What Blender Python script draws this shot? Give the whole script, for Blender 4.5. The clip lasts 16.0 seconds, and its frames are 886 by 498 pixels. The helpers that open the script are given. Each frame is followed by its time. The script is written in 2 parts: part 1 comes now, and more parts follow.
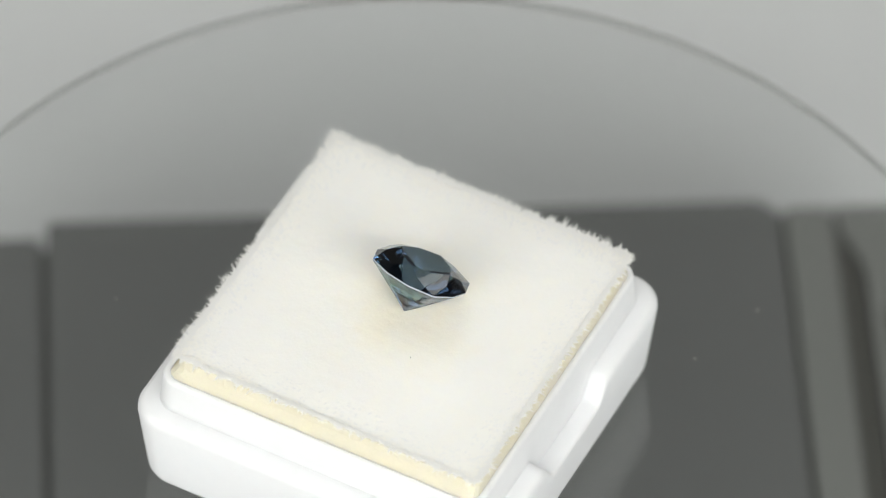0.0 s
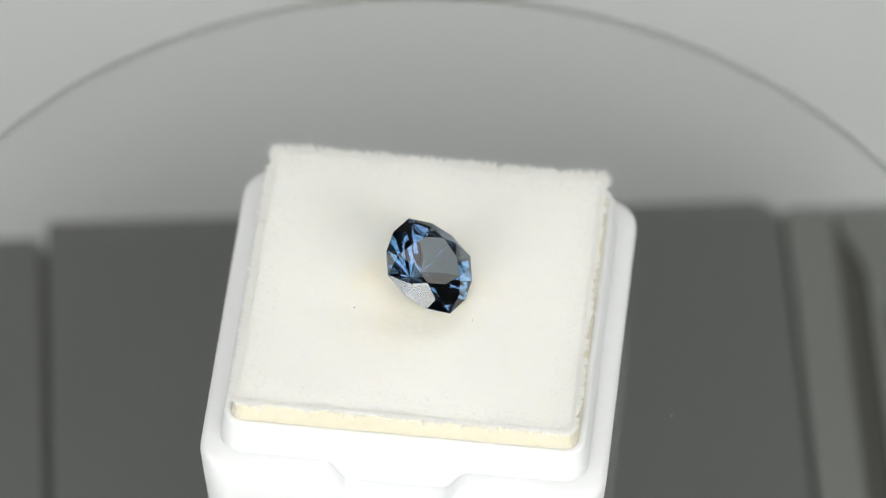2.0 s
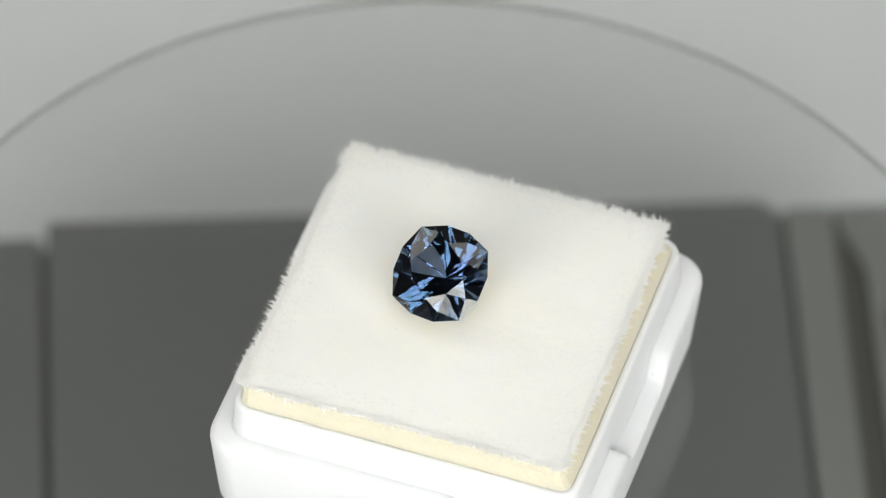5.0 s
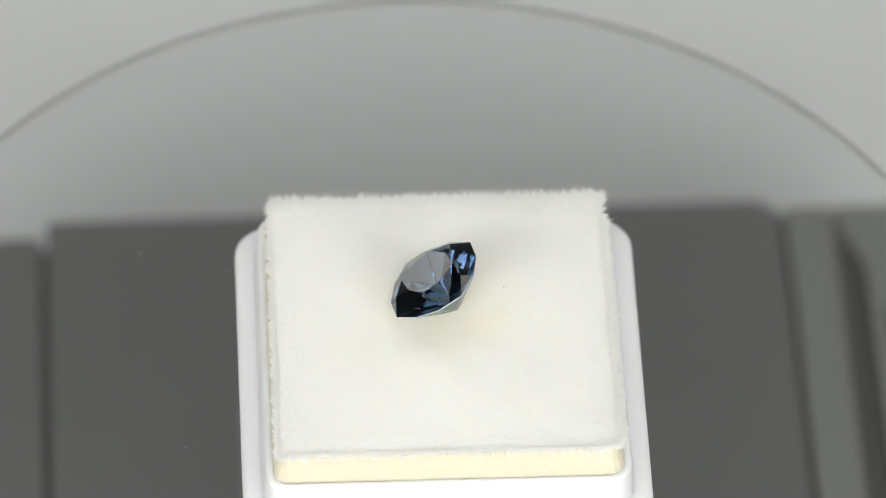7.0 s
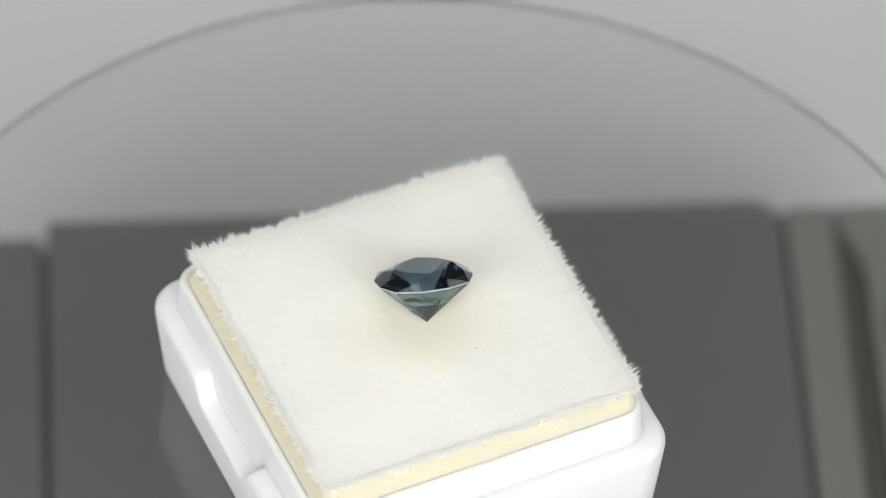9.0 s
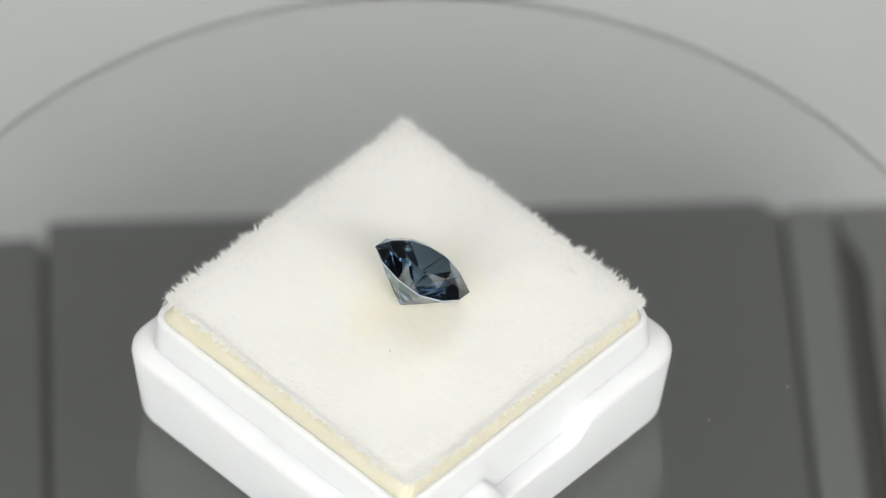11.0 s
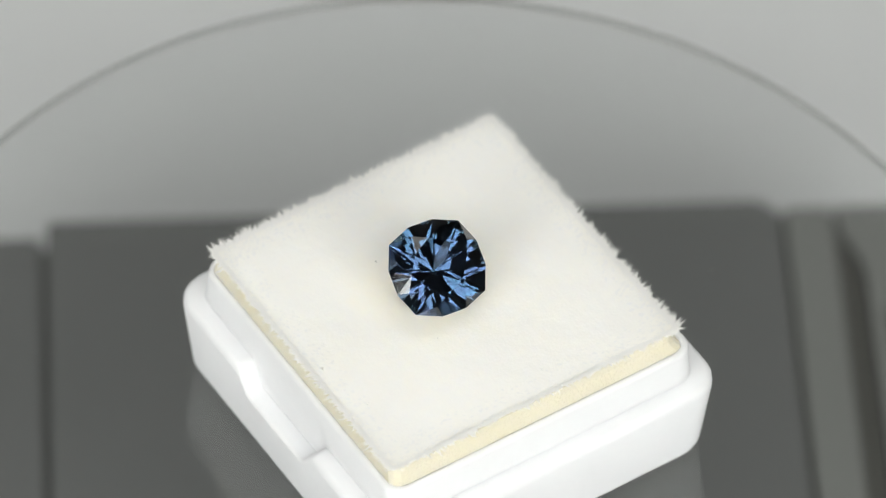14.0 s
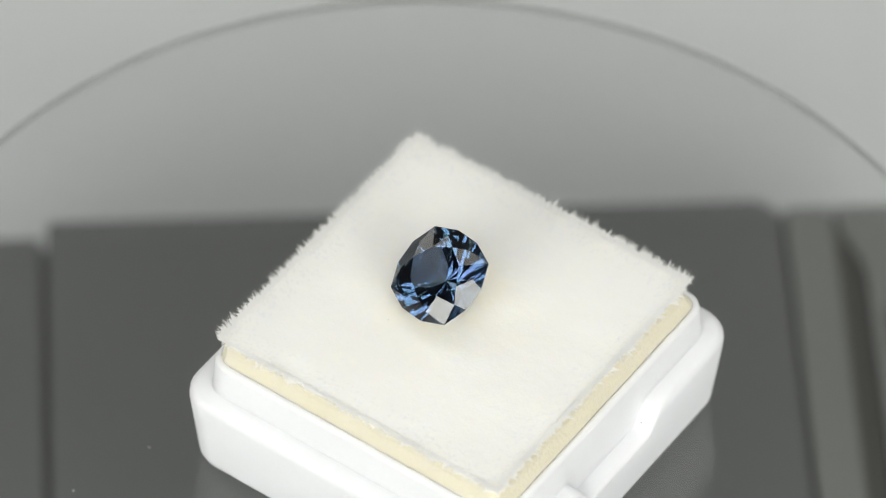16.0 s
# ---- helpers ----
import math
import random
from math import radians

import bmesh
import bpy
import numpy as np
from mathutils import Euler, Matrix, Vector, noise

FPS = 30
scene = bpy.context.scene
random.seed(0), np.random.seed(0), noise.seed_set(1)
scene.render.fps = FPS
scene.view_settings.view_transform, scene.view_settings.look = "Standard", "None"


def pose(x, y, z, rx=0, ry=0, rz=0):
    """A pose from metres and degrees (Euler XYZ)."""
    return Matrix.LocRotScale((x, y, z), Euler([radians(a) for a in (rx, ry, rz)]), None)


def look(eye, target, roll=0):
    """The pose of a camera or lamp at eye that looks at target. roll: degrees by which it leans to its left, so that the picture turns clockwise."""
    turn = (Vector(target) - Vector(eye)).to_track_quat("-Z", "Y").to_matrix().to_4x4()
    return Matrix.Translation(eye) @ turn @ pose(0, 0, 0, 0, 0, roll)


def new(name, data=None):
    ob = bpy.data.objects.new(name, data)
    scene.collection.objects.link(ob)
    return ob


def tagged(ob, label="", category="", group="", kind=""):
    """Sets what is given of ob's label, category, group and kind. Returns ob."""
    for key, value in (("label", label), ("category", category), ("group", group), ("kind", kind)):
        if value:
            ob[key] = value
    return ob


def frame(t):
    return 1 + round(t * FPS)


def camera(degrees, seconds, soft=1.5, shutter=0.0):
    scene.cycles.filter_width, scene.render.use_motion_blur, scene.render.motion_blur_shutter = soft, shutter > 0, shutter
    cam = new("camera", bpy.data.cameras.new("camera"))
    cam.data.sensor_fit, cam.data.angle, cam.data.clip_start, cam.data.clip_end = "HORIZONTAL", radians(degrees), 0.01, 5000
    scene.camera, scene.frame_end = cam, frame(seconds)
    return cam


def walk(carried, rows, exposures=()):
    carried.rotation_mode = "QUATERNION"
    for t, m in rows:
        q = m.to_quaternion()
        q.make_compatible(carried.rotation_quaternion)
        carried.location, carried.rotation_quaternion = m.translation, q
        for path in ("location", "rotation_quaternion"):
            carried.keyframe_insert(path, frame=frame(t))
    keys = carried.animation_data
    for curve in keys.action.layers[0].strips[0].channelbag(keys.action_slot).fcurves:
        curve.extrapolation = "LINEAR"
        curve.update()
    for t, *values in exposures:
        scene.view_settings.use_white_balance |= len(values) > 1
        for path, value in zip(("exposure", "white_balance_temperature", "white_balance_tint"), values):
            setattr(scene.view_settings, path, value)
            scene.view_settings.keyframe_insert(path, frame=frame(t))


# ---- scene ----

MM = 0.001
SPIN = -34.236          # degrees a second, clockwise from above
START = 63.21           # turn of the box at 0 s
EYE = Vector((0.000896, -0.330039, 0.391322))
AHEAD = Vector((0.0, 0.664131, -0.747616))

# ---------------------------------------------------------------- camera
cam = camera(7.7314, 16.0, soft=1.1)
cam.data.dof.use_dof = True
cam.data.dof.focus_distance = 0.498
cam.data.dof.aperture_fstop = 26.0
walk(cam, [(0, look(EYE, EYE + AHEAD, 1.212)), (16, look(EYE, EYE + AHEAD, 1.212))], exposures=[(0, -0.12), (16, -0.12)])

# ---------------------------------------------------------------- light
world = bpy.data.worlds.new("room_air")
scene.world = world
world.use_nodes = True
world.node_tree.nodes["Background"].inputs[0].default_value = (0.9, 0.95, 1.0, 1)
world.node_tree.nodes["Background"].inputs[1].default_value = 0.12


def softbox(name, eye, target, width, height, watts, colour=(1, 1, 1)):
    data = bpy.data.lights.new(name, "AREA")
    data.shape, data.size, data.size_y, data.energy, data.color = "RECTANGLE", width, height, watts, colour
    ob = new(name, data)
    ob.matrix_world = look(eye, target)
    return ob


WARM = (1.0, 1.0, 0.945)
softbox("key_softbox", (0.02, -0.56, 0.64), (0, 0, 0), 0.55, 0.30, 3.2, WARM)
softbox("desk_lamp_west", (-0.29, -0.43, 0.26), (0, 0, 0.01), 0.32, 0.24, 1.85, WARM)
softbox("desk_lamp_east", (0.29, -0.43, 0.26), (0, 0, 0.01), 0.32, 0.24, 1.85, WARM)
# added overhead fill without a known source, lifts the table and the lid
softbox("overhead_fill", (0.0, 0.55, 1.66), (0, 0.55, 0), 1.1, 1.0, 6.1, WARM)
softbox("back_lamp_west", (-0.37, 0.33, 0.25), (0, 0, 0.01), 0.27, 0.27, 0.40, WARM)
softbox("back_lamp_east", (0.37, 0.33, 0.25), (0, 0, 0.01), 0.27, 0.27, 0.40, WARM)


# ---------------------------------------------------------------- materials
def material(name, colour, rough=0.5, metal=0.0):
    m = bpy.data.materials.new(name)
    m.use_nodes = True
    b = m.node_tree.nodes["Principled BSDF"]
    b.inputs["Base Color"].default_value = (*colour, 1)
    b.inputs["Roughness"].default_value = rough
    b.inputs["Metallic"].default_value = metal
    return m, m.node_tree, b


def mottled(name, dark, light, scale, rough=0.5, bump=0.0, bump_scale=None, bump_distance=0.0001, rough_spread=0.0):
    """Two scales of soft variation between two colours, and a fine relief."""
    m, tree, b = material(name, light, rough)
    n, l = tree.nodes, tree.links
    where = n.new("ShaderNodeTexCoord")
    coarse, fine = n.new("ShaderNodeTexNoise"), n.new("ShaderNodeTexNoise")
    coarse.inputs["Scale"].default_value, fine.inputs["Scale"].default_value = scale, scale * 9
    coarse.inputs["Detail"].default_value = fine.inputs["Detail"].default_value = 3
    mean = n.new("ShaderNodeMath")
    mean.operation = "MULTIPLY_ADD"
    mean.inputs[1].default_value = 0.45
    half = n.new("ShaderNodeMath")
    half.operation = "MULTIPLY"
    half.inputs[1].default_value = 0.55
    mix = n.new("ShaderNodeMix")
    mix.data_type = "RGBA"
    mix.inputs[6].default_value, mix.inputs[7].default_value = (*dark, 1), (*light, 1)
    for t in (coarse, fine):
        l.new(where.outputs["Object"], t.inputs["Vector"])
    l.new(coarse.outputs["Fac"], half.inputs[0])
    l.new(fine.outputs["Fac"], mean.inputs[0])
    l.new(half.outputs[0], mean.inputs[2])
    l.new(mean.outputs[0], mix.inputs[0])
    l.new(mix.outputs[2], b.inputs["Base Color"])
    if rough_spread:
        spread = n.new("ShaderNodeMapRange")
        spread.inputs[3].default_value, spread.inputs[4].default_value = rough - rough_spread, rough + rough_spread
        l.new(coarse.outputs["Fac"], spread.inputs[0])
        l.new(spread.outputs[0], b.inputs["Roughness"])
    if bump:
        relief, grain = n.new("ShaderNodeBump"), n.new("ShaderNodeTexNoise")
        grain.inputs["Scale"].default_value = bump_scale or scale * 20
        grain.inputs["Detail"].default_value = 4
        relief.inputs["Strength"].default_value, relief.inputs["Distance"].default_value = bump, bump_distance
        l.new(where.outputs["Object"], grain.inputs["Vector"])
        l.new(grain.outputs["Fac"], relief.inputs["Height"])
        l.new(relief.outputs[0], b.inputs["Normal"])
    return m


def soft_inside(m, weight, reach, colour):
    """Light that sinks in and comes out again nearby."""
    b = m.node_tree.nodes["Principled BSDF"]
    b.inputs["Subsurface Weight"].default_value = weight
    b.inputs["Subsurface Scale"].default_value = reach
    b.inputs["Subsurface Radius"].default_value = colour


def halo_tinted(m, middle, reach, colour, amount):
    """Puts a warm halo of shade into the base colour; middle and reach in metres in the thing's space."""
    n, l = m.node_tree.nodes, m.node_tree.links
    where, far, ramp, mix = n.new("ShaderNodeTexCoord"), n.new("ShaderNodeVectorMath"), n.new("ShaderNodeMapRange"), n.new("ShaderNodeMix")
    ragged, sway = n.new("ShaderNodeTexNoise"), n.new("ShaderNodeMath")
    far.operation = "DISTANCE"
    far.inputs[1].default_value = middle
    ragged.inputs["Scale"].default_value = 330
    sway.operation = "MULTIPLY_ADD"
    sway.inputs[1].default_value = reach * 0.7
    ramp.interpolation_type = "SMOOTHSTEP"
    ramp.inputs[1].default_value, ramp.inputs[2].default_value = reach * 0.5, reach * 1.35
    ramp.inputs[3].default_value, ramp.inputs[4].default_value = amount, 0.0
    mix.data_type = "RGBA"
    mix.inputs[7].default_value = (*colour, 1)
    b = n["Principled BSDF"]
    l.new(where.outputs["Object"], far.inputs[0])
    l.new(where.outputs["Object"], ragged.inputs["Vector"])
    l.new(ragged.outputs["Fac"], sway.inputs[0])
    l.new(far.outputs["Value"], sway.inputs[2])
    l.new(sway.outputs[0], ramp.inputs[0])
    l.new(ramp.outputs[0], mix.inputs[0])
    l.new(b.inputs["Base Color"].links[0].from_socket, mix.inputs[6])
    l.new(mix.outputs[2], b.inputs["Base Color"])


PLASTIC = mottled("white_plastic", (0.772, 0.780, 0.808), (0.822, 0.83, 0.856), 120, 0.58, 0.12, 900, 0.00004, 0.06)
soft_inside(PLASTIC, 0.4, 0.0012, (1.0, 0.95, 0.95))
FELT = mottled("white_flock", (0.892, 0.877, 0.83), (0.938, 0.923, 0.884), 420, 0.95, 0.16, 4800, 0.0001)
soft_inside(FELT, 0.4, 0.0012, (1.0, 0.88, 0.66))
# cream halo of shade round the gem, painted into the felt's colour
halo_tinted(FELT, (-0.0013, 0.0011, 0.0134), 0.0074, (0.94, 0.862, 0.70), 0.75)
NAP = mottled("white_fibre", (0.95, 0.945, 0.93), (0.98, 0.977, 0.965), 500, 0.9)
tree = NAP.node_tree
both, glow_through = tree.nodes.new("ShaderNodeMixShader"), tree.nodes.new("ShaderNodeBsdfTranslucent")
both.inputs[0].default_value = 0.12
glow_through.inputs[0].default_value = (0.96, 0.955, 0.94, 1)
tree.links.new(tree.nodes["Principled BSDF"].outputs[0], both.inputs[1])
tree.links.new(glow_through.outputs[0], both.inputs[2])
gauzy, clear = tree.nodes.new("ShaderNodeMixShader"), tree.nodes.new("ShaderNodeBsdfTransparent")
gauzy.inputs[0].default_value = 0.1
tree.links.new(both.outputs[0], gauzy.inputs[1])
tree.links.new(clear.outputs[0], gauzy.inputs[2])
tree.links.new(gauzy.outputs[0], tree.nodes["Material Output"].inputs[0])
FOAM = mottled("yellow_foam", (0.72, 0.675, 0.53), (0.775, 0.73, 0.59), 500, 0.95, 0.6, 3800, 0.00015)
soft_inside(FOAM, 0.5, 0.0012, (1.0, 0.9, 0.6))
DARK = mottled("dark_grey_plastic", (0.126, 0.131, 0.131), (0.151, 0.156, 0.156), 60, 0.55)
GREY = mottled("grey_plastic", (0.184, 0.19, 0.185), (0.214, 0.22, 0.214), 60, 0.5)
BLACK = mottled("black_plastic", (0.072, 0.072, 0.066), (0.090, 0.090, 0.083), 80, 0.6)
TABLE = mottled("pale_grey_laminate", (0.635, 0.652, 0.666), (0.685, 0.702, 0.716), 9, 0.6, 0.1, 1500, 0.00005)
PAINT = mottled("grey_wall_paint", (0.22, 0.22, 0.22), (0.26, 0.26, 0.26), 2, 0.9)
STEEL = material("brushed_steel", (0.6, 0.6, 0.6), 0.35, 1.0)[0]
LINT_GREY = material("grey_lint", (0.42, 0.40, 0.38), 0.9)[0]
DUST = material("pale_dust", (0.42, 0.42, 0.40), 0.9)[0]



def clear_sheet(name, gloss=None):
    """Clear acrylic without bending: see-through, with a mirror gloss."""
    m = bpy.data.materials.new(name)
    m.use_nodes = True
    n, l = m.node_tree.nodes, m.node_tree.links
    n.remove(n["Principled BSDF"])
    mix, see, shine = n.new("ShaderNodeMixShader"), n.new("ShaderNodeBsdfTransparent"), n.new("ShaderNodeBsdfGlossy")
    see.inputs[0].default_value = (0.996, 1.0, 0.998, 1)
    shine.inputs["Roughness"].default_value = 0.01
    if gloss is None:
        fresnel = n.new("ShaderNodeFresnel")
        fresnel.inputs[0].default_value = 1.49
        l.new(fresnel.outputs[0], mix.inputs[0])
    else:
        mix.inputs[0].default_value = gloss
    l.new(see.outputs[0], mix.inputs[1])
    l.new(shine.outputs[0], mix.inputs[2])
    l.new(mix.outputs[0], n["Material Output"].inputs[0])
    return m


ACRYLIC, UNDERSIDE = clear_sheet("clear_acrylic"), clear_sheet("clear_acrylic_underside", 0.06)

GROUND, tree, shader = material("ground_acrylic_edge", (0.70, 0.71, 0.70), 0.5)
shader.inputs["Transmission Weight"].default_value = 0.5
shader.inputs["IOR"].default_value = 1.49
shader.inputs["Alpha"].default_value = 0.65

GEMSTONE, tree, shader = material("blue_gemstone", (0.088, 0.138, 0.252), 0.0)
shader.inputs["Transmission Weight"].default_value = 1.0
shader.inputs["IOR"].default_value = 1.76


def zoned_gem(name, blue, teal):
    """The stone's lower facets: each bounce inside takes more colour, in blue and teal zones of growth."""
    m = bpy.data.materials.new(name)
    m.use_nodes = True
    n, l = m.node_tree.nodes, m.node_tree.links
    n.remove(n["Principled BSDF"])
    where, zones, ramp, glass = n.new("ShaderNodeTexCoord"), n.new("ShaderNodeTexNoise"), n.new("ShaderNodeValToRGB"), n.new("ShaderNodeBsdfGlass")
    zones.inputs["Scale"].default_value, zones.inputs["Detail"].default_value = 320, 1
    ramp.color_ramp.elements[0].position, ramp.color_ramp.elements[1].position = 0.47, 0.58
    ramp.color_ramp.elements[0].color, ramp.color_ramp.elements[1].color = (*teal, 1), (*blue, 1)
    glass.inputs["Roughness"].default_value, glass.inputs["IOR"].default_value = 0.0, 1.76
    l.new(where.outputs["Object"], zones.inputs["Vector"])
    l.new(zones.outputs["Fac"], ramp.inputs[0])
    l.new(ramp.outputs[0], glass.inputs["Color"])
    l.new(glass.outputs[0], n["Material Output"].inputs[0])
    return m


GEM_DEPTHS = zoned_gem("blue_gemstone_depths", (0.71, 0.715, 0.775), (0.58, 0.69, 0.69))
FROSTED = mottled("frosted_girdle", (0.36, 0.40, 0.46), (0.46, 0.50, 0.56), 900, 0.45)


# ---------------------------------------------------------------- builders
def mesh_of(name, verts, faces, mat, smooth=False):
    """A mesh from millimetres."""
    me = bpy.data.meshes.new(name)
    me.from_pydata([Vector(v) * MM for v in verts], [], faces)
    me.materials.append(mat)
    if smooth:
        me.shade_smooth()
    me.update()
    return me


def part(name, me, parent, label=""):
    ob = new(name, me)
    ob.parent = parent
    if label:
        ob["label"] = label
    return ob


def thing(name, label, category, at=None):
    ob = new(name)
    ob.empty_display_size = 0.005
    if at is not None:
        ob.matrix_world = at
    return tagged(ob, label, category)


def outlined(name, outline, z0, z1, mat, bevel=0.3, steps=3):
    """A slab over a plan outline (counter-clockwise), with rounded top edges."""
    n = len(outline)
    mid = Vector((sum(p[0] for p in outline) / n, sum(p[1] for p in outline) / n))
    rows = [(0.0, z0)]
    for k in range(steps + 1):
        a = math.pi / 2 * k / steps
        rows.append((bevel * (1 - math.cos(a)), z1 - bevel + bevel * math.sin(a)))
    inward = []
    for i in range(n):
        a, b, c = (Vector(outline[(i + d) % n]) for d in (-1, 0, 1))
        e, f = (b - a).normalized(), (c - b).normalized()
        m = (Vector((-e.y, e.x)) + Vector((-f.y, f.x)))
        m.normalize()
        inward.append(m / max(0.5, m.dot(Vector((-e.y, e.x)))))
    verts, faces = [], []
    for inset, z in rows:
        verts += [(outline[i][0] + inward[i].x * inset, outline[i][1] + inward[i].y * inset, z) for i in range(n)]
    for r in range(len(rows) - 1):
        faces += [(r * n + i, r * n + (i + 1) % n, (r + 1) * n + (i + 1) % n, (r + 1) * n + i) for i in range(n)]
    top = (len(rows) - 1) * n
    faces += [tuple(range(top, top + n)), tuple(range(n - 1, -1, -1))]
    return mesh_of(name, verts, faces, mat)


def rounded(x0, y0, x1, y1, radius, steps=6):
    """Plan outline of a rectangle with round corners; radius: one, or four from (x1, y1) on counter-clockwise."""
    radii = radius if isinstance(radius, tuple) else (radius,) * 4
    out = []
    for k, (cx, cy, sx, sy) in enumerate(((x1, y1, -1, -1), (x0, y1, 1, -1), (x0, y0, 1, 1), (x1, y0, -1, 1))):
        r = radii[k]
        for i in range(steps + 1):
            a = math.pi / 2 * (k + i / steps)
            out.append((cx + sx * r + r * math.cos(a), cy + sy * r + r * math.sin(a)))
    return out


def lathe(name, rows, mat, steps=64, smooth=False):
    """A turned body from rows of (radius, z), from the bottom up."""
    verts, faces = [], []
    for r, z in rows:
        verts += [(r * math.cos(2 * math.pi * i / steps), r * math.sin(2 * math.pi * i / steps), z) for i in range(steps)]
    for k in range(len(rows) - 1):
        faces += [(k * steps + i, k * steps + (i + 1) % steps, (k + 1) * steps + (i + 1) % steps, (k + 1) * steps + i) for i in range(steps)]
    faces += [tuple(range(steps - 1, -1, -1)), tuple(range((len(rows) - 1) * steps, len(rows) * steps))]
    return mesh_of(name, verts, faces, mat, smooth)


# ---------------------------------------------------------------- room and table
TABLE_TOP = -66.0


def room():
    top = part("table_top", outlined("table_top", rounded(-800, -700, 800, 700, 20), TABLE_TOP - 25, TABLE_TOP, TABLE, 2.0), None)
    tagged(top, "pale grey laminate table top with faint mottling", "table", kind="structure")
    for name, box in (("wall_north", (-1600, 1400, 1600, 1500)), ("wall_south", (-1600, -1500, 1600, -1400)),
                      ("wall_west", (-1700, -1500, -1600, 1500)), ("wall_east", (1600, -1500, 1700, 1500))):
        w = new(name, outlined(name, [(box[0], box[1]), (box[2], box[1]), (box[2], box[3]), (box[0], box[3])], -800, 1700, PAINT, 1.0, 1))
        tagged(w, "plain grey painted wall of the room", "wall", kind="structure")
    f = new("floor", outlined("floor", [(-1700, -1500), (1700, -1500), (1700, 1500), (-1700, 1500)], -900, -800, PAINT, 1.0, 1))
    tagged(f, "plain grey room floor under the table", "floor", kind="structure")
    c = new("ceiling", outlined("ceiling", [(-1700, -1500), (1700, -1500), (1700, 1500), (-1700, 1500)], 1700, 1800, PAINT, 1.0, 1))
    tagged(c, "plain grey room ceiling", "ceiling", kind="structure")
    for x in (-740, 740):
        for y in (-640, 640):
            leg = new("table_leg", outlined("table_leg", rounded(x - 25, y - 25, x + 25, y + 25, 5), -800, TABLE_TOP - 25, STEEL, 1.0))
            tagged(leg, "square steel leg under the table top", "table leg", kind="structure")


# ---------------------------------------------------------------- turntable base under the clear disc
DECK = -46.0
DISC_THICK = 0.9


def turntable():
    base = thing("turntable", "dark grey plastic turntable with a clear acrylic disc", "turntable", pose(0, 0, 0, 0, 0, 4.0))
    body = [(-42, -36), (44, -36), (48, -32), (48, 62.0), (47.6, 62.4), (0, 62.4), (-1, 60.8), (-43, 60.8), (-46, 57.8), (-46, -32)]
    part("housing", outlined("housing", body, TABLE_TOP, DECK - 1.1, BLACK, 0.6), base)
    part("lid", outlined("lid", rounded(-30.35, -35, 35.45, 63.1, (2.6, 0.8, 3, 3)), DECK - 3.4, DECK, DARK, 0.4), base, "flat dark grey lid with a rounded corner")
    part("side_panel", outlined("side_panel", rounded(-46, -35, -30.8, 61.2, (0.5, 3, 3, 1)), DECK - 3.0, DECK - 0.05, DARK, 0.3), base)
    part("side_rail", outlined("side_rail", rounded(35.85, -35, 40.1, 62.2, (0.6, 0.6, 1, 1)), DECK - 3.0, DECK - 0.1, GREY, 0.3), base, "lighter grey rail beside the slot")
    outer = [(42.5, -35), (43.7, -35), (43.7, 50.2), (48, 50.8), (48, 62.2), (40.5, 62.2), (40.5, 59.6), (41.6, 57.2), (42.5, 54.7)]
    part("edge_strip", outlined("edge_strip", outer, DECK - 3.0, DECK - 0.1, GREY, 0.25), base, "lighter grey strip with a slanted end")
    part("spindle", lathe("spindle", [(3.0, DECK), (3.0, -3.4), (2.4, -3.0), (2.4, -DISC_THICK)], STEEL, 32), base, "short steel spindle")
    r = 45.65
    disc = part("disc", lathe("disc", [(r - 0.15, -DISC_THICK), (r, -DISC_THICK + 0.15), (r, -0.15), (r - 0.15, 0.0)], ACRYLIC, 256), base, "clear acrylic disc with a ground edge")
    disc.data.transform(Matrix.Translation((0.146 * MM, 0.262 * MM, 0)))   # drilled a little off centre
    disc.data.materials.append(UNDERSIDE)
    disc.data.materials.append(GROUND)
    for face in disc.data.polygons:
        face.material_index = 0 if face.normal.z > 0.9 else 1 if face.normal.z < -0.9 else 2
    rng = random.Random(5)
    specks = [(22.2, -17.8, 0.13), (15.3, -15.7, 0.12), (18.9, 2.4, 0.10), (-0.9, 27.5, 0.09)]
    for x, y, size in specks:
        verts, faces = [], []
        for ring, z in ((1.0, 0.0), (0.8, size * 0.5)):
            verts += [(x + size * ring * rng.uniform(0.6, 1.1) * math.cos(a), y + size * ring * rng.uniform(0.6, 1.1) * math.sin(a), z)
                      for a in (2 * math.pi * i / 7 for i in range(7))]
        faces = [(i, (i + 1) % 7, 7 + (i + 1) % 7, 7 + i) for i in range(7)] + [tuple(range(7, 14))]
        part("dust_speck", mesh_of("dust_speck", verts, faces, DUST), disc, "pale speck of dust")
    return disc


# ---------------------------------------------------------------- gem box
BOX_X, BOX_Y = -0.82, 2.14      # middle of the box from the spindle
PAD_X, PAD_Y = -0.85, 1.75
HALF = 15.3


DIP = {4: 0.12, 5: 0.5, 6: 0.88, 7: 1, 8: 1, 9: 1, 10: 1, 11: 1, 12: 0.88, 13: 0.5, 14: 0.12}   # how far each point along a notched side sinks


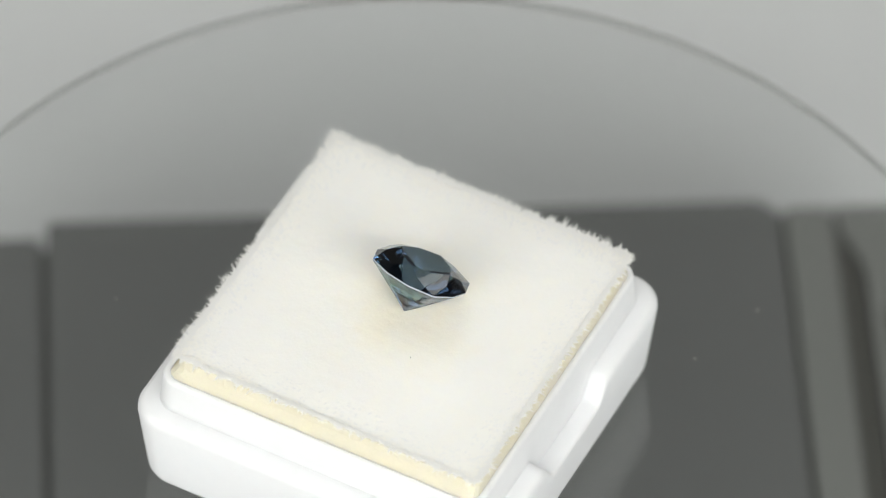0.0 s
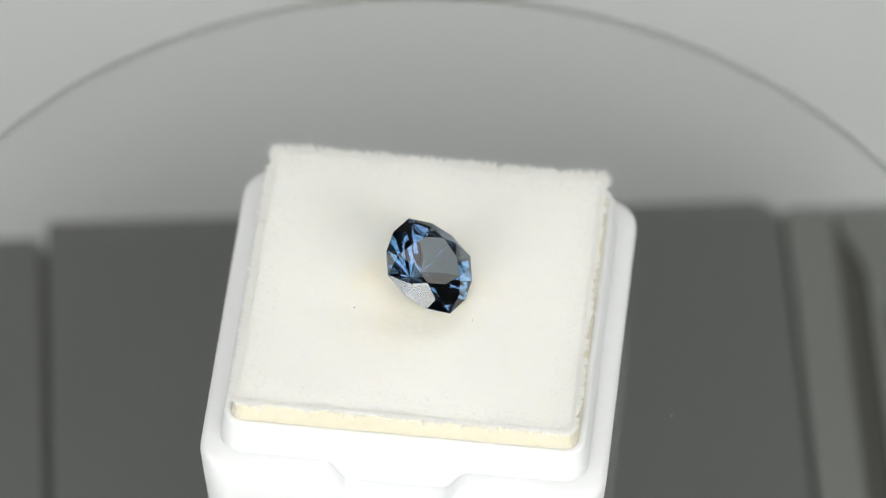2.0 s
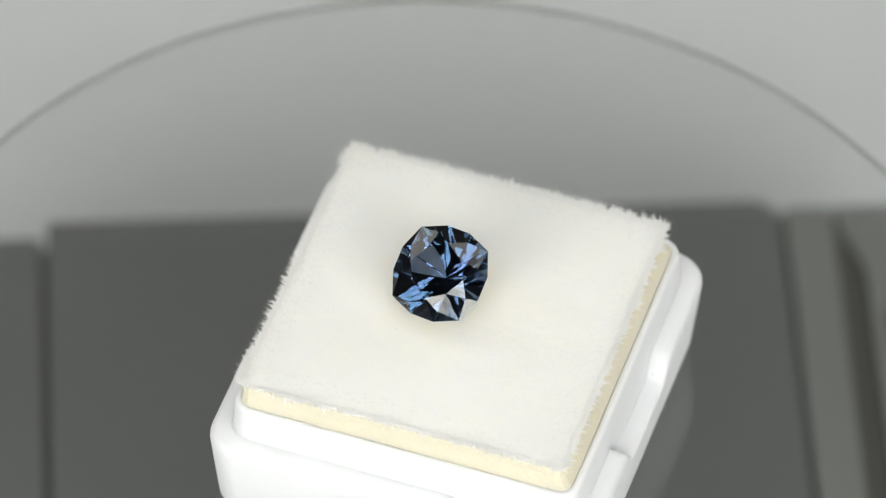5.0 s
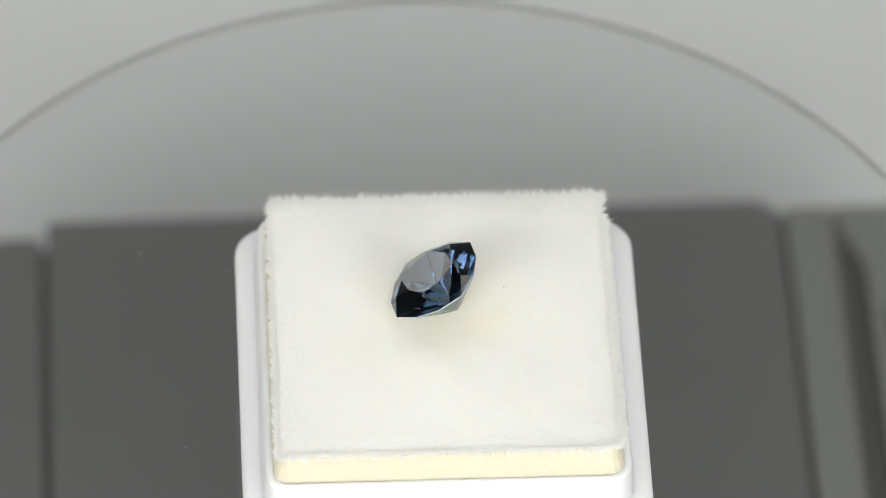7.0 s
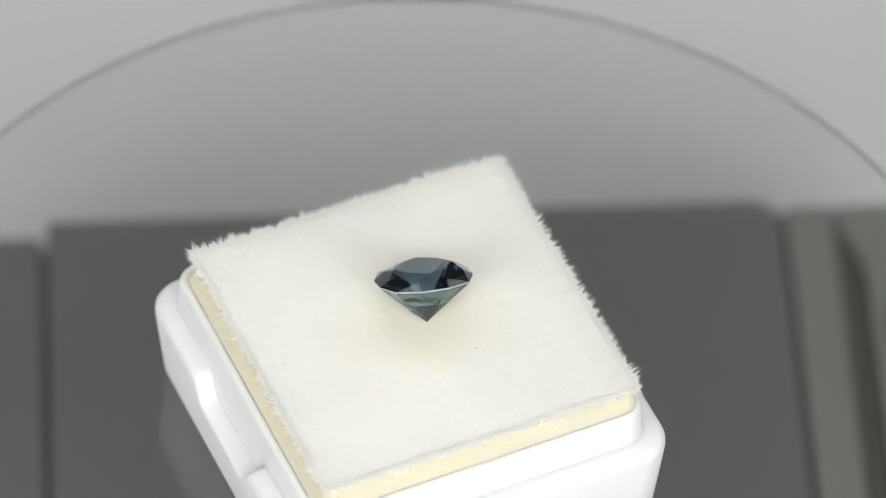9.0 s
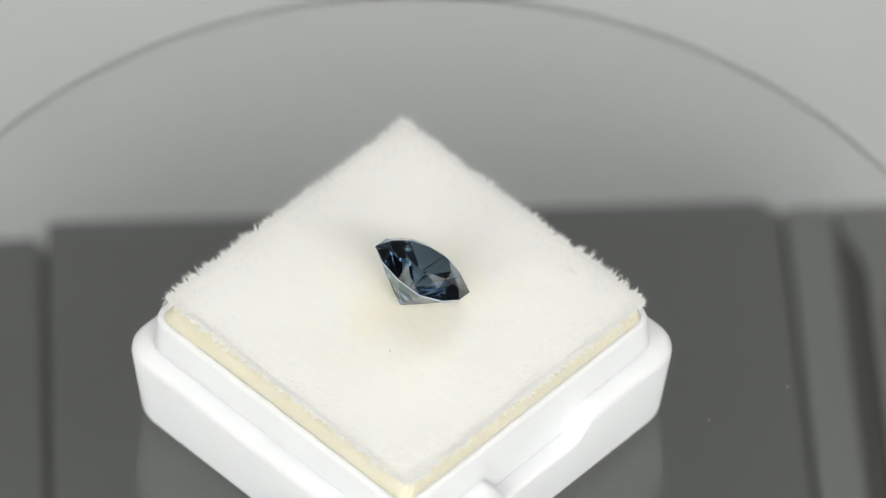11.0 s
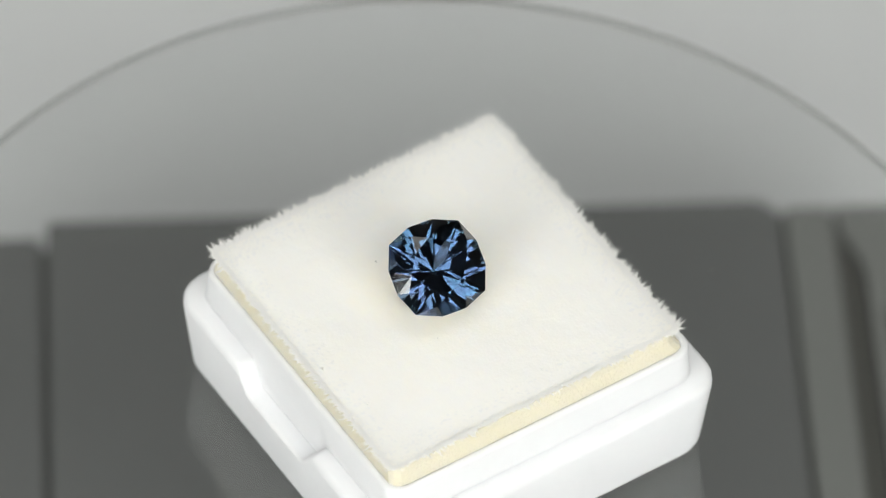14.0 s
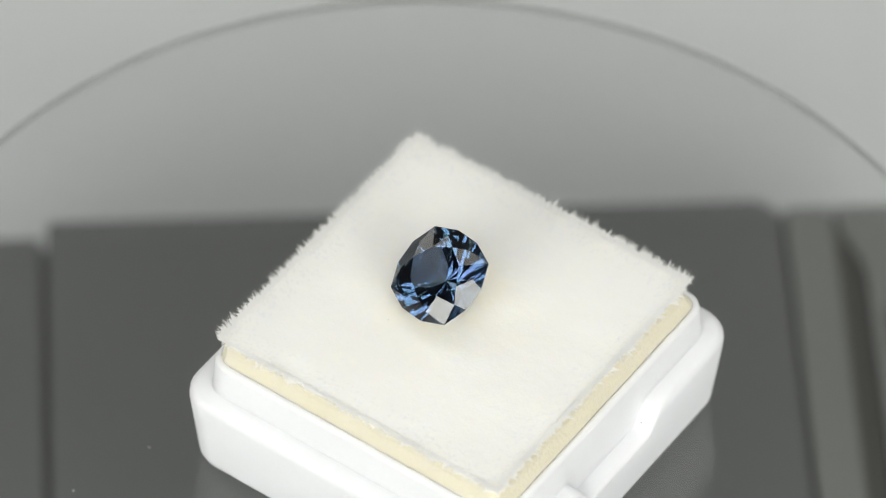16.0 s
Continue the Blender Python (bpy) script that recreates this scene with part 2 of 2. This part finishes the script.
def loop(half, radius, z, notch=None):
    """A rounded square at height z; points along the sides crowd at the notches."""
    flat = half - radius
    side = [f * flat for f in (-1, -0.7, -0.5)] + [-5.8, -5.4, -4.9, -4.4, -4.0, -2, 0, 2, 3.3, 3.7, 4.2, 4.7, 5.2] + [f * flat for f in (0.5, 0.7)]
    out = []
    for k in range(4):
        turn = Matrix.Rotation(math.pi / 2 * k, 2)
        pts = [(half, s) for s in side]
        for i in range(8):
            a = math.pi / 2 * i / 8
            pts.append((flat + radius * math.cos(a), flat + radius * math.sin(a)))
        for j, q in enumerate(pts):
            v = turn @ Vector(q)
            depth = DIP.get(j, 0.0) if k in (1, 3) and notch is not None else 0.0
            out.append((BOX_X + v.x, BOX_Y + v.y, z + (notch - z if notch is not None else 0.0) * depth))
    return out


def box_tray(parent):
    low = 6.0
    rows = [loop(13.4, 1.2, 0.0), loop(14.4, 2.1, 0.0), loop(14.8, 2.4, 0.25), loop(15.04, 2.6, 0.8), loop(15.34, 2.7, 4.2),
            loop(15.56, 2.7, 7.1, low - 0.3), loop(15.53, 2.7, 7.5, low - 0.1), loop(15.35, 2.6, 7.85, low), loop(15.05, 2.5, 7.97, low + 0.04),
            loop(14.3, 2.0, 8.08, low + 0.1), loop(13.9, 1.7, 8.1, low + 0.1), loop(13.3, 1.5, 8.1, low + 0.1)]
    upper = [loop(14.1, 1.9, 8.07, low + 0.1), loop(14.0, 1.8, 8.2, low + 0.3), loop(13.93, 1.7, 8.5, low + 0.7),
             loop(13.83, 1.7, 10.66), loop(13.75, 1.6, 10.92), loop(13.54, 1.5, 11.04), loop(13.28, 1.3, 10.99),
             loop(13.16, 1.2, 10.81), loop(13.14, 1.2, 6.0)]
    made = []
    for name, stack, label in (("tray", rows, "white plastic tray with notched sides"), ("rim", upper, "thin raised white plastic rim")):
        n = len(stack[0])
        verts = [v for row in stack for v in row]
        faces = [(r * n + i, r * n + (i + 1) % n, (r + 1) * n + (i + 1) % n, (r + 1) * n + i) for r in range(len(stack) - 1) for i in range(n)]
        if name == "tray":
            faces += [tuple(range(n - 1, -1, -1)), tuple(range((len(stack) - 1) * n, len(stack) * n))]
        me = mesh_of(name, verts, faces, PLASTIC, True)
        me.set_sharp_from_angle(angle=radians(62))
        made.append(part(name, me, parent, label))
    return made


LINT = [(-5.7, -1.3, 0.06), (3.4, -1.5, 0.03)]


def pad_height(x, y):
    """The felt's top: slightly tilted and pillowed, soft at its edge, dented under the gem."""
    u, v = (x - PAD_X) / 13.0, (y - PAD_Y) / 13.0
    edge = max(abs(u), abs(v))
    h = 13.18 + 0.13 * v - 0.04 * u + 0.49 * (1 - u * u) * (1 - v * v)
    h += 0.05 * noise.noise(Vector((x * 0.4, y * 0.4, 1.7))) + 0.010 * noise.noise(Vector((x * 1.6, y * 1.6, 5.1)))
    if edge > 0.97:
        h -= 0.10 * ((edge - 0.97) / 0.03) ** 2
    return h


def gem_pad(parent):
    # foam block
    rng = random.Random(11)
    verts, faces, n = [], [], 4 * 40
    zs = [7.2, 9.6, 10.4, 11.0, 11.3, 11.7, 12.1, 12.48]
    for z in zs:
        for i in range(n):
            s, k = (i % 40) / 40 * 2 - 1, i // 40
            h = 13.1 if z < 10 else 13.24 - 0.36 * min(1.0, max(0.0, (z - 11.0) / 1.0)) ** 0.8
            h += 0.05 * noise.noise(Vector((i * 0.31, z * 1.1, 2.0)))
            u, v = h, s * h
            if abs(v) > h - 0.9:                       # rounded corner
                a = math.pi / 4 * (abs(v) - h + 0.9) / 0.9
                u, v = h - 0.9 + 0.9 * math.cos(a), math.copysign(h - 0.9 + 0.9 * math.sin(a), v)
            q = Matrix.Rotation(math.pi / 2 * k, 2) @ Vector((u, v))
            up = min(1.0, max(0.0, (z - 10.7) / 1.2))
            x, y = BOX_X + (PAD_X - BOX_X) * up + q.x, BOX_Y + (PAD_Y - BOX_Y) * up + q.y
            top = pad_height(x, y) - 0.27 if z > 12.3 else z
            verts.append((x, y, top + (0.02 * rng.uniform(-1, 1) if z > 8 else 0)))
    faces = [(r * n + i, r * n + (i + 1) % n, (r + 1) * n + (i + 1) % n, (r + 1) * n + i) for r in range(len(zs) - 1) for i in range(n)]
    faces += [tuple(range(n - 1, -1, -1)), tuple(range((len(zs) - 1) * n, len(zs) * n))]
    part("foam", mesh_of("foam", verts, faces, FOAM), parent, "pale yellow foam block")
    # felt sheet
    m = 120
    verts, faces = [], []
    for j in range(m + 1):
        for i in range(m + 1):
            x, y = PAD_X + 12.8 * (2 * i / m - 1), PAD_Y + 12.8 * (2 * j / m - 1)
            edge = max(abs(2 * i / m - 1), abs(2 * j / m - 1))
            ragged = max(0.0, edge - 0.9) * 2.5
            verts.append((x + 0.28 * ragged * noise.noise(Vector((x * 0.9, y * 0.9, 3.3))), y + 0.28 * ragged * noise.noise(Vector((x * 0.9, y * 0.9, 8.8))), pad_height(x, y)))
    faces = [(j * (m + 1) + i, j * (m + 1) + i + 1, (j + 1) * (m + 1) + i + 1, (j + 1) * (m + 1) + i) for j in range(m) for i in range(m)]
    ring = [i for i in range(m)] + [j * (m + 1) + m for j in range(m)] + [m * (m + 1) + i for i in range(m, 0, -1)] + [j * (m + 1) for j in range(m, 0, -1)]
    first = len(verts)
    for i in ring:
        verts.append((verts[i][0], verts[i][1], verts[i][2] - 0.28))
    count = len(ring)
    faces += [(ring[(i + 1) % count], ring[i], first + i, first + (i + 1) % count) for i in range(count)]
    faces.append(tuple(first + i for i in range(count - 1, -1, -1)))
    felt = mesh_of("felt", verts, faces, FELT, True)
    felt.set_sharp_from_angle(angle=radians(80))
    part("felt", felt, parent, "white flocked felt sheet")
    # nap: slim tapering fibres, gathered in small tufts along the edges
    rng = np.random.default_rng(3)
    verts, faces = [], []

    def fibre(foot, tip, width, droop):
        way = tip - foot
        side = Vector((way.y, -way.x, 0)).normalized() * width
        mid = foot + way * 0.55 + Vector((0, 0, droop))
        i = len(verts)
        verts.extend((foot - side, foot + side, mid + 0.75 * side, mid - 0.75 * side, tip))
        faces.extend(((i, i + 1, i + 2, i + 3), (i + 3, i + 2, i + 4)))

    for k in range(4600):
        s, turn = rng.uniform(-12.85, 12.85), Matrix.Rotation(math.pi / 2 * (k % 4), 3, "Z")
        inner = rng.random() < 0.38                     # shorter tufts, thinning out inwards
        root = turn @ Vector((12.82 - (2.2 * rng.random() ** 2 if inner else abs(rng.normal(0, 0.12))), s, 0))
        root += Vector((PAD_X, PAD_Y, 0))
        bushy = 0.95 + 0.45 * noise.noise(Vector((root.x * 0.8, root.y * 0.8, 4.0)))
        long = rng.uniform(0.36, 0.62) * (0.6 + 0.5 * bushy) + (rng.uniform(0.12, 0.55) * bushy if rng.random() < 0.4 else 0.0)
        lean, sway = 0.72 + 0.98 * rng.random() ** 1.4, rng.normal(0, 0.55)
        long *= 0.55 if inner else 1.0
        tip = turn @ Vector((math.sin(lean) * math.cos(sway), math.sin(lean) * math.sin(sway), math.cos(lean))) * long
        for j in range(15):
            off = turn @ Vector((rng.normal(0, 0.05), rng.normal(0, 0.08), 0))
            foot = root + off
            foot.z = pad_height(min(PAD_X + 12.8, max(PAD_X - 12.8, foot.x)), min(PAD_Y + 12.8, max(PAD_Y - 12.8, foot.y))) - 0.04
            end = foot + tip * rng.uniform(0.55, 1.05) - off * 0.6 + Vector(rng.normal(0, 0.035, 3))
            fibre(foot, end, rng.uniform(0.009, 0.015), 0.03)
    fuzz = mesh_of("nap", verts, faces, NAP, True)
    fuzz.normals_split_custom_set_from_vertices([Vector((0, 0, 1)) for v in fuzz.vertices])
    nap = part("nap", fuzz, parent, "short white fibres of the felt")
    tagged(nap, kind="stuff")
    for x, y, size in LINT:
        lint = mesh_of("lint_speck", [(x - size, y, pad_height(x, y) + 0.1), (x + size, y + size * 0.6, pad_height(x, y) + 0.12),
                                      (x + size * 0.3, y - size, pad_height(x, y) + 0.1), (x, y, pad_height(x, y) + 0.32)],
                       [(0, 2, 1), (0, 1, 3), (1, 2, 3), (2, 0, 3)], LINT_GREY)
        part("lint_speck", lint, parent, "tiny grey speck of lint")


def gem_box():
    box = thing("gem_box", "open white plastic gem box base turning on the clear disc", "gem box")
    box_tray(box)
    x, y, z, size = -4.68, 16.68, 6.56, 0.075
    speck = mesh_of("dust_speck", [(x - size, y, z - 0.02), (x + size, y - size * 0.5, z - 0.02), (x, y + size, z - 0.06), (x, y, z + size)],
                    [(0, 2, 1), (0, 1, 3), (1, 2, 3), (2, 0, 3)], BLACK)
    part("dust_speck", speck, box, "tiny dark speck of dust")
    return box


def foam_pad():
    pad = thing("foam_pad", "white flocked foam pad with yellow sides, set in the box", "pad")
    gem_pad(pad)
    return pad


# ---------------------------------------------------------------- gemstone
GEM_R, GEM_TILT = 3.78, 32.0
GEM_AT = Vector((0.63, 0.37, 17.0))    # middle of the girdle while it faces the camera
GEM_FACES = 4.05                      # seconds at which it does
GEM_TWIST = 6.0


def gem_meshes():
    """Twelve-sided cushion: brilliant crown with an eight-sided table, and a brilliant pavilion down to a point."""
    crown, pavilion, belt = 0.94, 3.5, 0.05
    verts = []

    def spot(degrees, f, z):
        a = radians(degrees + 45)
        verts.append((GEM_R * f * math.cos(a), GEM_R * f * math.sin(a), z))
        return len(verts) - 1

    def add(degrees, f, z):
        return spot(degrees, f * (1.075 if round(degrees) % 90 == 0 else 1.0), z)

    up = [add(30 * k, 1.0, belt) for k in range(12)]
    down = [add(30 * k, 1.0, -belt) for k in range(12)]
    table = [spot(45 * k, 0.603 if k % 2 else 0.535, belt + crown) for k in range(8)]
    star = [spot(45 * k + 22.5, 0.823, belt + crown * 0.54) for k in range(8)]
    low = [spot(45 * k + 22.5, 0.30, -belt - pavilion * 0.728) for k in range(8)]
    verts.append((0, 0, -belt - pavilion))
    culet = len(verts) - 1
    flat, crown_faces, pavilion_faces = [tuple(table)], [], []
    for q in range(4):
        c, e, after = 2 * q, 2 * q + 1, (2 * q + 2) % 8     # a corner, the side after it, and the next corner
        g = [(3 * q + i) % 12 for i in range(4)]
        crown_faces += [(table[c], star[c], table[e]), (table[e], star[e], table[after])]
        crown_faces += [(table[c], star[c - 1], up[g[0]]), (table[c], up[g[0]], star[c])]
        crown_faces += [(table[e], star[c], up[g[1]]), (table[e], up[g[1]], up[g[2]]), (table[e], up[g[2]], star[e])]
        crown_faces += [(star[c], up[g[0]], up[g[1]]), (star[e], up[g[2]], up[g[3]])]
        pavilion_faces += [(low[c], down[g[1]], down[g[0]]), (low[e], down[g[3]], down[g[2]])]
        pavilion_faces += [(culet, low[c], down[g[0]]), (culet, down[g[0]], low[c - 1])]
        pavilion_faces += [(culet, low[e], down[g[2]]), (culet, down[g[2]], down[g[1]]), (culet, down[g[1]], low[c])]
    belt_faces = [(up[k], down[k], down[(k + 1) % 12], up[(k + 1) % 12]) for k in range(12)]

    def outward(face):
        a, b, c = (Vector(verts[i]) for i in face[:3])
        return face if (b - a).cross(c - a).dot(a + b + c - Vector((0, 0, -2.4))) > 0 else face[::-1]

    made = []
    for name, group in (("table", flat), ("crown", crown_faces), ("girdle", belt_faces), ("pavilion", pavilion_faces)):
        used = sorted({i for face in group for i in face})
        at = {i: k for k, i in enumerate(used)}
        made.append((name, mesh_of(name, [verts[i] for i in used], [tuple(at[i] for i in outward(face)) for face in group], GEM_DEPTHS if name == "pavilion" else FROSTED if name == "girdle" else GEMSTONE)))
    return made


def gemstone():
    gem = thing("gemstone", "deep blue cushion-cut gemstone lying tilted on white felt", "gemstone")
    for name, me in gem_meshes():
        part(name, me, gem)
    return gem


def gem_pose(t):
    lean = pose(0, 0, 0, GEM_TILT, 0, 0) @ pose(0, 0, 0, 0, 0, GEM_TWIST)
    return pose(0, 0, 0, 0, 0, SPIN * (t - GEM_FACES)) @ Matrix.Translation(GEM_AT * MM) @ lean


# ---------------------------------------------------------------- build
room()
DISC = turntable()
BOX = gem_box()
PAD = foam_pad()
GEM = gemstone()


def motions():
    times = [0.5 * k for k in range(33)]
    for carried in (BOX, PAD):
        walk(carried, [(t, pose(0, 0, 0, 0, 0, START + SPIN * t)) for t in times])
    walk(DISC, [(t, pose(0, 0, 0, 0, 0, START - 4.0 + SPIN * t)) for t in times])
    walk(GEM, [(t, gem_pose(t)) for t in times])


motions()
